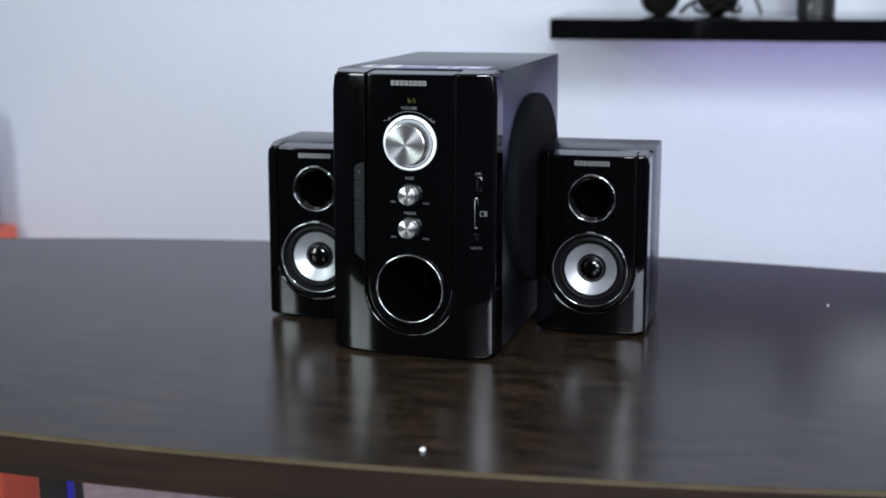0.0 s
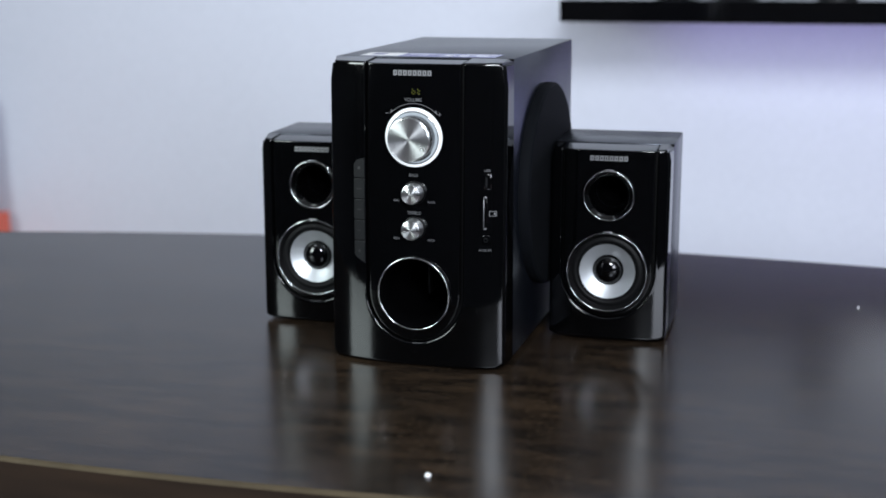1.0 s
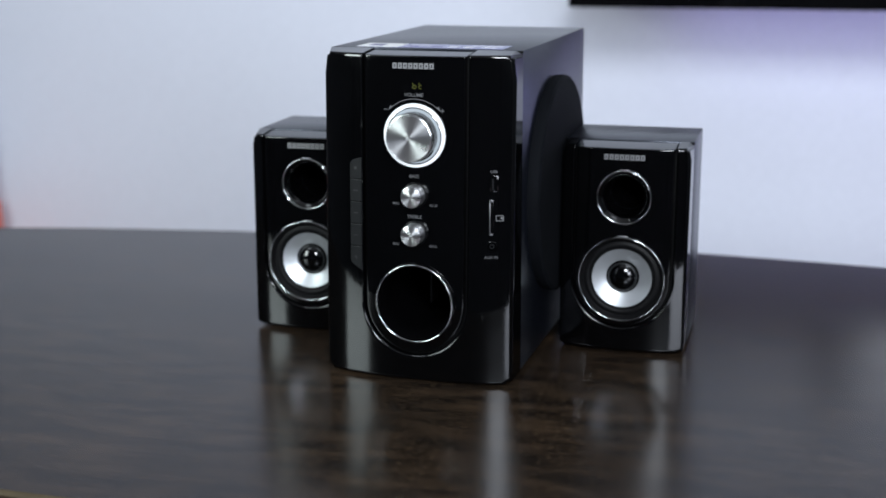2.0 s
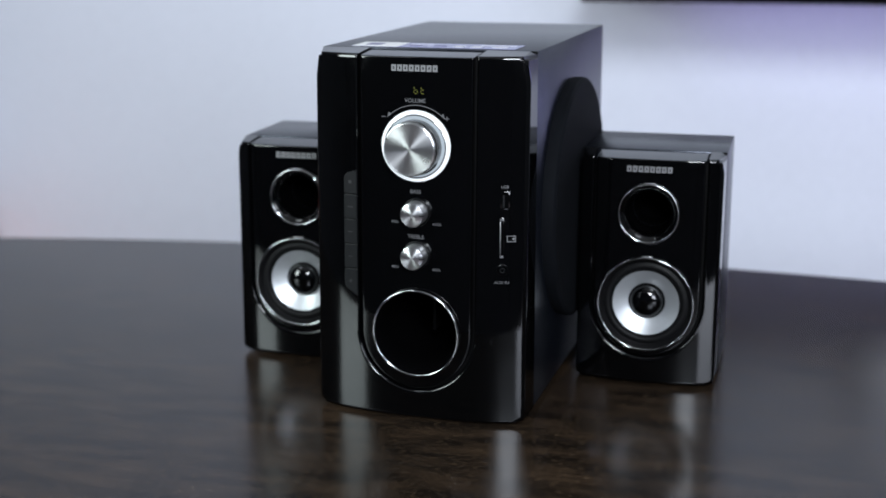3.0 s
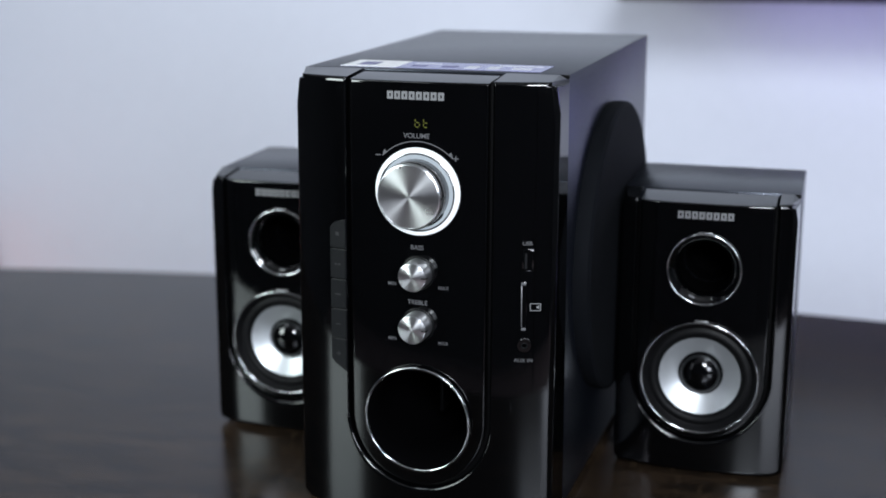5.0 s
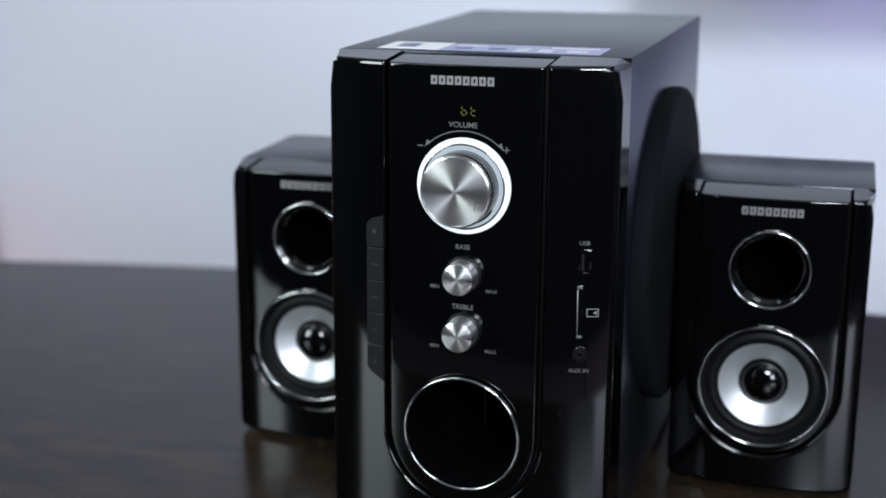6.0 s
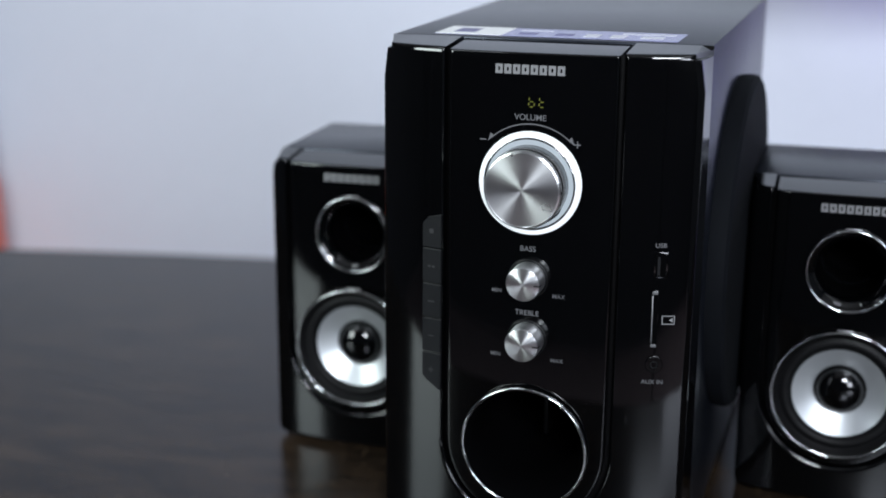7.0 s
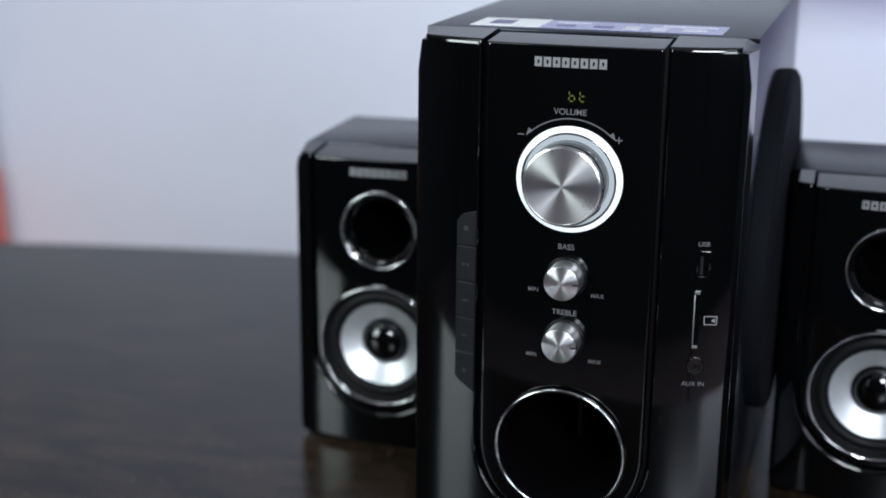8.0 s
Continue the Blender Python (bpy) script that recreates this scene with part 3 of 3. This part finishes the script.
for k in range(5):
    za, zb = EDGES[k] - 0.0005, EDGES[k + 1] + 0.0005
    a, c = -0.0588, -0.0477
    rim = [(a, zb), (c, zb), (c, za), (a, za)]
    if k == 0:
        rim = [(a, zb), (c, zb), (c, za), (a + 0.0030, za - 0.0022), (a, za - 0.0055)]
    if k == 4:
        rim = [(a, zb + 0.0055), (a + 0.0022, zb + 0.0030), (c, zb - 0.0025), (c, za), (a, za)]
    bm = bmesh.new()
    for y in (-0.0014, 0.001):
        bm.faces.new([bm.verts.new((x, F.y(x, z) + y, z)) for x, z in rim])
    bm.verts.ensure_lookup_table()
    n = len(rim)
    for i in range(n):
        bm.faces.new((bm.verts[i], bm.verts[(i + 1) % n], bm.verts[n + (i + 1) % n], bm.verts[n + i]))
    bmesh.ops.bevel(bm, geom=[e for e in bm.edges if all(v.index < n for v in e.verts)], offset=0.0003, segments=1, affect="EDGES")
    key = part("key", bm, BUTTON, SUB, "flat grey push key", 0)
    marks = [[bar(-0.0012, -0.0012, 0.0012, 0.0012)], [bar(-0.002, -0.0006, -0.0005, 0.0006), bar(0.0004, -0.0006, 0.002, 0.0006)],
             [bar(-0.002, -0.0004, 0.002, 0.0004)], [bar(-0.0016, -0.0003, 0.0016, 0.0003)], [bar(-0.0016, -0.0003, 0.0016, 0.0003), bar(-0.0003, -0.0016, 0.0003, -0.0003), bar(-0.0003, 0.0003, 0.0003, 0.0016)]][k]
    part("symbol", printed(F, marks, -0.0533, (za + zb) / 2, 0.0017), SYMBOL, key, "", 0)

# round side woofer cover
cover = part("side_woofer_cover", lathe([(0.1000, -0.0005), (0.1008, 0.0020), (0.1012, 0.0070), (0.1006, 0.0104), (0.0980, 0.0122), (0, 0.0128)], 128), MATTE, SUB, "round black cloth cover on the cabinet side", 30)
cover.matrix_basis = Matrix.Translation((HW - 0.001, 0.0625, 0.1515)) @ pose(0, 0, 0, 0, 0, 90)

# sticker on top
STK = part("sticker", box((-0.0640, -0.052, 0.2856), (0.0670, -0.020, 0.2858)), LAVENDER, SUB, "lavender foil product sticker with white field", 0)
part("white_field", box((-0.0640, -0.052, 0.2858), (-0.0270, -0.020, 0.28595)), WHITE, STK, "white printed field", 0)
part("ink_block", box((-0.0560, -0.044, 0.28595), (-0.0440, -0.028, 0.28605)), VIOLET, STK, "", 0)
for k, (u0, u1, v0, v1) in enumerate(((-0.022, -0.004, -0.030, -0.027), (-0.020, -0.010, -0.044, -0.037), (0.0, 0.010, -0.044, -0.036), (0.016, 0.024, -0.046, -0.034), (0.030, 0.038, -0.046, -0.034), (0.034, 0.062, -0.030, -0.026), (0.046, 0.058, -0.044, -0.036))):
    part("ink_bar", box((u0, v0, 0.2858), (u1, v1, 0.2859)), VIOLET if k in (1, 2) else GREY_INK, STK, "", 0)

# ---- satellite loudspeakers ----
SAT = thing("satellite_speaker", "small gloss black two-way loudspeaker on the table", "loudspeaker", (0.1530, 0.0515, 0.0), 1.7, group="satellite loudspeakers")
G = Front(-0.0186, 0.0075, 0.0570, 0.035, 0.014)
G.rise = 0.0022
SH, SZ, PZ, SS = 0.0588, 0.0708, 0.1468, 0.0450
part("cabinet", open_front(box((-SH, 0.014, 0.004), (SH, 0.102, 0.1945), 0.001, 2), 0.014), VINYL, SAT, "black vinyl-covered cabinet")
part("outer_panel", shell_outer(G, SS + 0.0010, SZ, 0.0583, 0.003, 0.1924, 0.004, 0.0004), GLOSS, SAT, "piano-black front surround", 40)
part("centre_panel", centre_panel(G, SS - 0.0010, SZ, 0.1924, [(SZ, 0.0388), (PZ, 0.0240)]), GLOSS, SAT, "bowed piano-black centre panel", 40)
bm = bmesh.new()
C = Front(-0.0186 + 0.0062, 0.0075, 0.0570, 0.035, 0.014)
for s in (1, -1):
    columns(bm, C, [(s * 0.0405, SZ + 0.118 * k / 8) for k in range(9)], [(s * 0.0480, SZ + 0.118 * k / 8) for k in range(9)], 2)
columns(bm, C, arc(0, SZ, 0.0405, 0, -180, 36), arc(0, SZ, 0.0480, 0, -180, 36), 2)
part("joint_backing", bm, DEEP, SAT)
front_board(SH - 0.0008, 0.005, 0.1937, 0.0144, PZ, 0.0168, SAT)
for x in (-0.044, 0.044):
    for y in (0.025, 0.09):
        part("foot", lathe([(0, 0), (0.006, 0), (0.006, 0.0045), (0, 0.0045)], 20), RUBBER, SAT, "", 40).matrix_basis = pose(x, y, 0, -90)
wy = G.y(0, SZ)
woofer = part("woofer", lathe([(0.0395, -0.0008), (0.0386, 0.0012), (0.0372, 0.0002), (0.0366, -0.0015), (0.0350, -0.0028), (0.0335, -0.0018), (0.0315, -0.0012), (0.0297, -0.0022), (0.0285, -0.0040), (0.0276, -0.0040)], 96), RUBBER, SAT, "round woofer with a black rubber surround", 50, (0, wy, SZ))
part("cone", lathe([(0.0280, -0.0040), (0.0250, -0.0060), (0.0200, -0.0092), (0.0160, -0.0114), (0.0135, -0.0128)], 96), SILVER, woofer, "silver-white paper cone", 60)
dome = [(0.0152, -0.0120), (0.0154, -0.0106), (0.0150, -0.0098), (0.0141, -0.0098)]
dome += [(0.0139 * math.cos(radians(90 * k / 14)), -0.0098 + 0.0078 * math.sin(radians(90 * k / 14))) for k in range(1, 15)]
part("dust_cap", lathe(dome, 64), GLOSS, woofer, "glossy black dust cap", 50)
part("chrome_ring", torus(0.0393, 0.0008, flat=1.3), CHROME, woofer, "thin chrome ring", 60, (0, -0.0008, 0))
py = G.y(0, PZ)
flare = [(0.0231, 0.0006)]
for k in range(14):
    slope = radians(30 + 4 * k if k < 8 else 60 + 5 * (k - 7))
    flare.append((flare[-1][0] - 0.0008 * math.cos(slope), flare[-1][1] - 0.0008 * math.sin(slope)))
tweet = part("port_mouth", lathe([(0.0240, -0.001), (0.0234, 0.0008)] + flare, 96), GLOSS, SAT, "flared gloss black port mouth", 50, (0, py, PZ))
part("tube", lathe([flare[-1], (flare[-1][0] - 0.0002, -0.022), (0.0160, -0.055), (0, -0.055)], 64), HOLLOW, tweet, "", 50)
part("chrome_ring", torus(0.0243, 0.0009, flat=1.3), CHROME, tweet, "thin chrome ring", 60, (0, -0.0006, 0))
for z in (0.1107, 0.1714):
    part("retaining_tab", box((-0.0045, G.y(0, z) - 0.0008, z - 0.0007), (0.0045, G.y(0, z) + 0.002, z + 0.0007), 0.0003), METAL, SAT, "small shiny tab")
for bm in wordmark(G, -0.0005, 0.1834, 0.0375, 0.0050):
    part("wordmark_block", bm, PRINT, SAT, "silver printed block", 0)
copy_thing(SAT, pose(-0.1502, 0.0325, 0.0, 0, 0, 3.1))

# ---- shelf and the things on it ----
SHELF = thing("wall_shelf", "thick black lacquered wall shelf on the white wall", "shelf", (0, 0, 0))
part("board", upright([(-0.093, 0.945), (2.0, 0.945), (2.0, Y1), (-0.147, Y1)], 0.26, 0.296, 0.0012), SHELFM, SHELF, "", 30)
part("front_edge", box((-0.0935, 0.9425, 0.2602), (2.0, 0.9449, 0.2957), 0.0006), SHELFM, SHELF, "glossy black front edging", 0)
GADGET = thing("headphones", "black headphones lying folded on the wall shelf", "headphones", (0.14, 1.13, 0.296), 8)
for x in (-0.07, 0.035):
    cup = part("ear_cup", lathe([(0, 0), (0.030, 0), (0.034, 0.004), (0.034, 0.014), (0.028, 0.020), (0, 0.022)], 40), RUBBER, GADGET, "", 40)
    cup.matrix_basis = pose(x, 0, 0.034, 12, 0, 20 if x < 0 else -25)
    part("cushion", torus(0.026, 0.009, 40, 10), RUBBER, cup, "soft black ear cushion", 60, (0, 0.004, 0))
band = [(-0.085 + 0.135 * k / 24, 0.02 + 0.02 * math.sin(k / 24 * math.pi), 0.034 + 0.075 * math.sin(math.pi * k / 24)) for k in range(25)]


def tube(path, r, n=10):
    bm = bmesh.new()
    rings = []
    for i, p in enumerate(path):
        d = (Vector(path[min(i + 1, len(path) - 1)]) - Vector(path[max(i - 1, 0)])).normalized()
        u = d.orthogonal().normalized()
        if abs(d.z) < 0.95:
            u = d.cross(Vector((0, 0, 1))).normalized()
        v = d.cross(u)
        rings.append([bm.verts.new(Vector(p) + r * (math.cos(2 * math.pi * k / n) * u + math.sin(2 * math.pi * k / n) * v)) for k in range(n)])
    for a, b in zip(rings, rings[1:]):
        for k in range(n):
            bm.faces.new((a[k], a[(k + 1) % n], b[(k + 1) % n], b[k]))
    bm.faces.new(rings[0][::-1])
    bm.faces.new(rings[-1])
    return bm


part("headband", tube(band, 0.008), RUBBER, GADGET, "", 60)
part("cord", tube([(0.06 + 0.05 * k / 16, -0.02 + 0.03 * math.sin(k / 5), 0.004 + 0.045 * max(0, math.sin(k / 16 * math.pi))) for k in range(17)], 0.003), RUBBER, GADGET, "thin black cord", 60)
coil = [(-0.02 + 0.002 * k + 0.024 * math.cos(k * 0.55), -0.035 + 0.012 * math.sin(k * 0.55), 0.006 + 0.010 * (1 + math.sin(k * 0.9))) for k in range(36)]
part("coiled_cord", tube(coil, 0.0035, 8), RUBBER, GADGET, "coiled black cord", 60)
CUP = thing("tumbler", "black cylindrical tumbler standing on the wall shelf", "tumbler", (0.345, 1.12, 0.296))
part("body", lathe([(0, 0), (0.031, 0), (0.033, 0.002), (0.034, 0.11), (0.032, 0.112), (0.029, 0.108), (0, 0.108)], 48), BLACKM, CUP, "", 40).matrix_basis = pose(0, 0, 0, -90)
part("mark", box((-0.012, -0.0350, 0.012), (-0.006, -0.0335, 0.020), 0.0005), PRINT, CUP)

# ---- orange cabinet beside the wall ----
CAB = thing("low_cabinet", "low orange laminate cabinet standing against the wall", "cabinet", (-1.835, 1.20, FLOOR_Z))
part("body", box((-0.36, -0.13, 0.03), (0.36, 0.12, 0.541), 0.004), ORANGE, CAB)
part("plinth", box((-0.34, -0.11, 0), (0.34, 0.11, 0.03)), BLACKM, CAB)
for s in (-1, 1):
    door = part("door", box((s * 0.18 - 0.176, -0.146, 0.035), (s * 0.18 + 0.176, -0.1305, 0.536), 0.003), ORANGE, CAB)
    part("handle", box((s * 0.03 - 0.005, -0.165, 0.32), (s * 0.03 + 0.005, -0.147, 0.42), 0.003), METAL, door, "short steel handle")
PAD = thing("upright_cushion", "grey upholstered cushion standing on the orange cabinet", "cushion", (-1.72, 1.24, FLOOR_Z + 0.541))
part("cover", box((-0.24, -0.05, 0.0), (0.24, 0.05, 0.285), 0.04, 5), FABRIC, PAD, "", 60)
CRATE = thing("storage_box", "orange storage box with a lid on the floor", "box", (-1.47, 0.95, FLOOR_Z))
part("body", box((-0.24, -0.09, 0), (0.24, 0.09, 0.17), 0.006), ORANGE, CRATE)
part("lid", box((-0.246, -0.096, 0.1705), (0.246, 0.096, 0.195), 0.005), ORANGE, CRATE)

# ---- flecks on the table ----
for x, y, r in ((0.0876, -0.338, 0.0026), (0.395, 0.222, 0.0010)):
    fleck = part("paper_fleck", lathe([(0, 0.0030), (r * 0.6, 0.0026), (r, 0.0012), (r * 0.9, 0), (0, 0)], 14), WHITE, None, "", 40)
    fleck.matrix_basis = pose(x, y, 0.0002, -90)
    tagged(fleck, "tiny round white paper fleck on the table", "paper fleck")
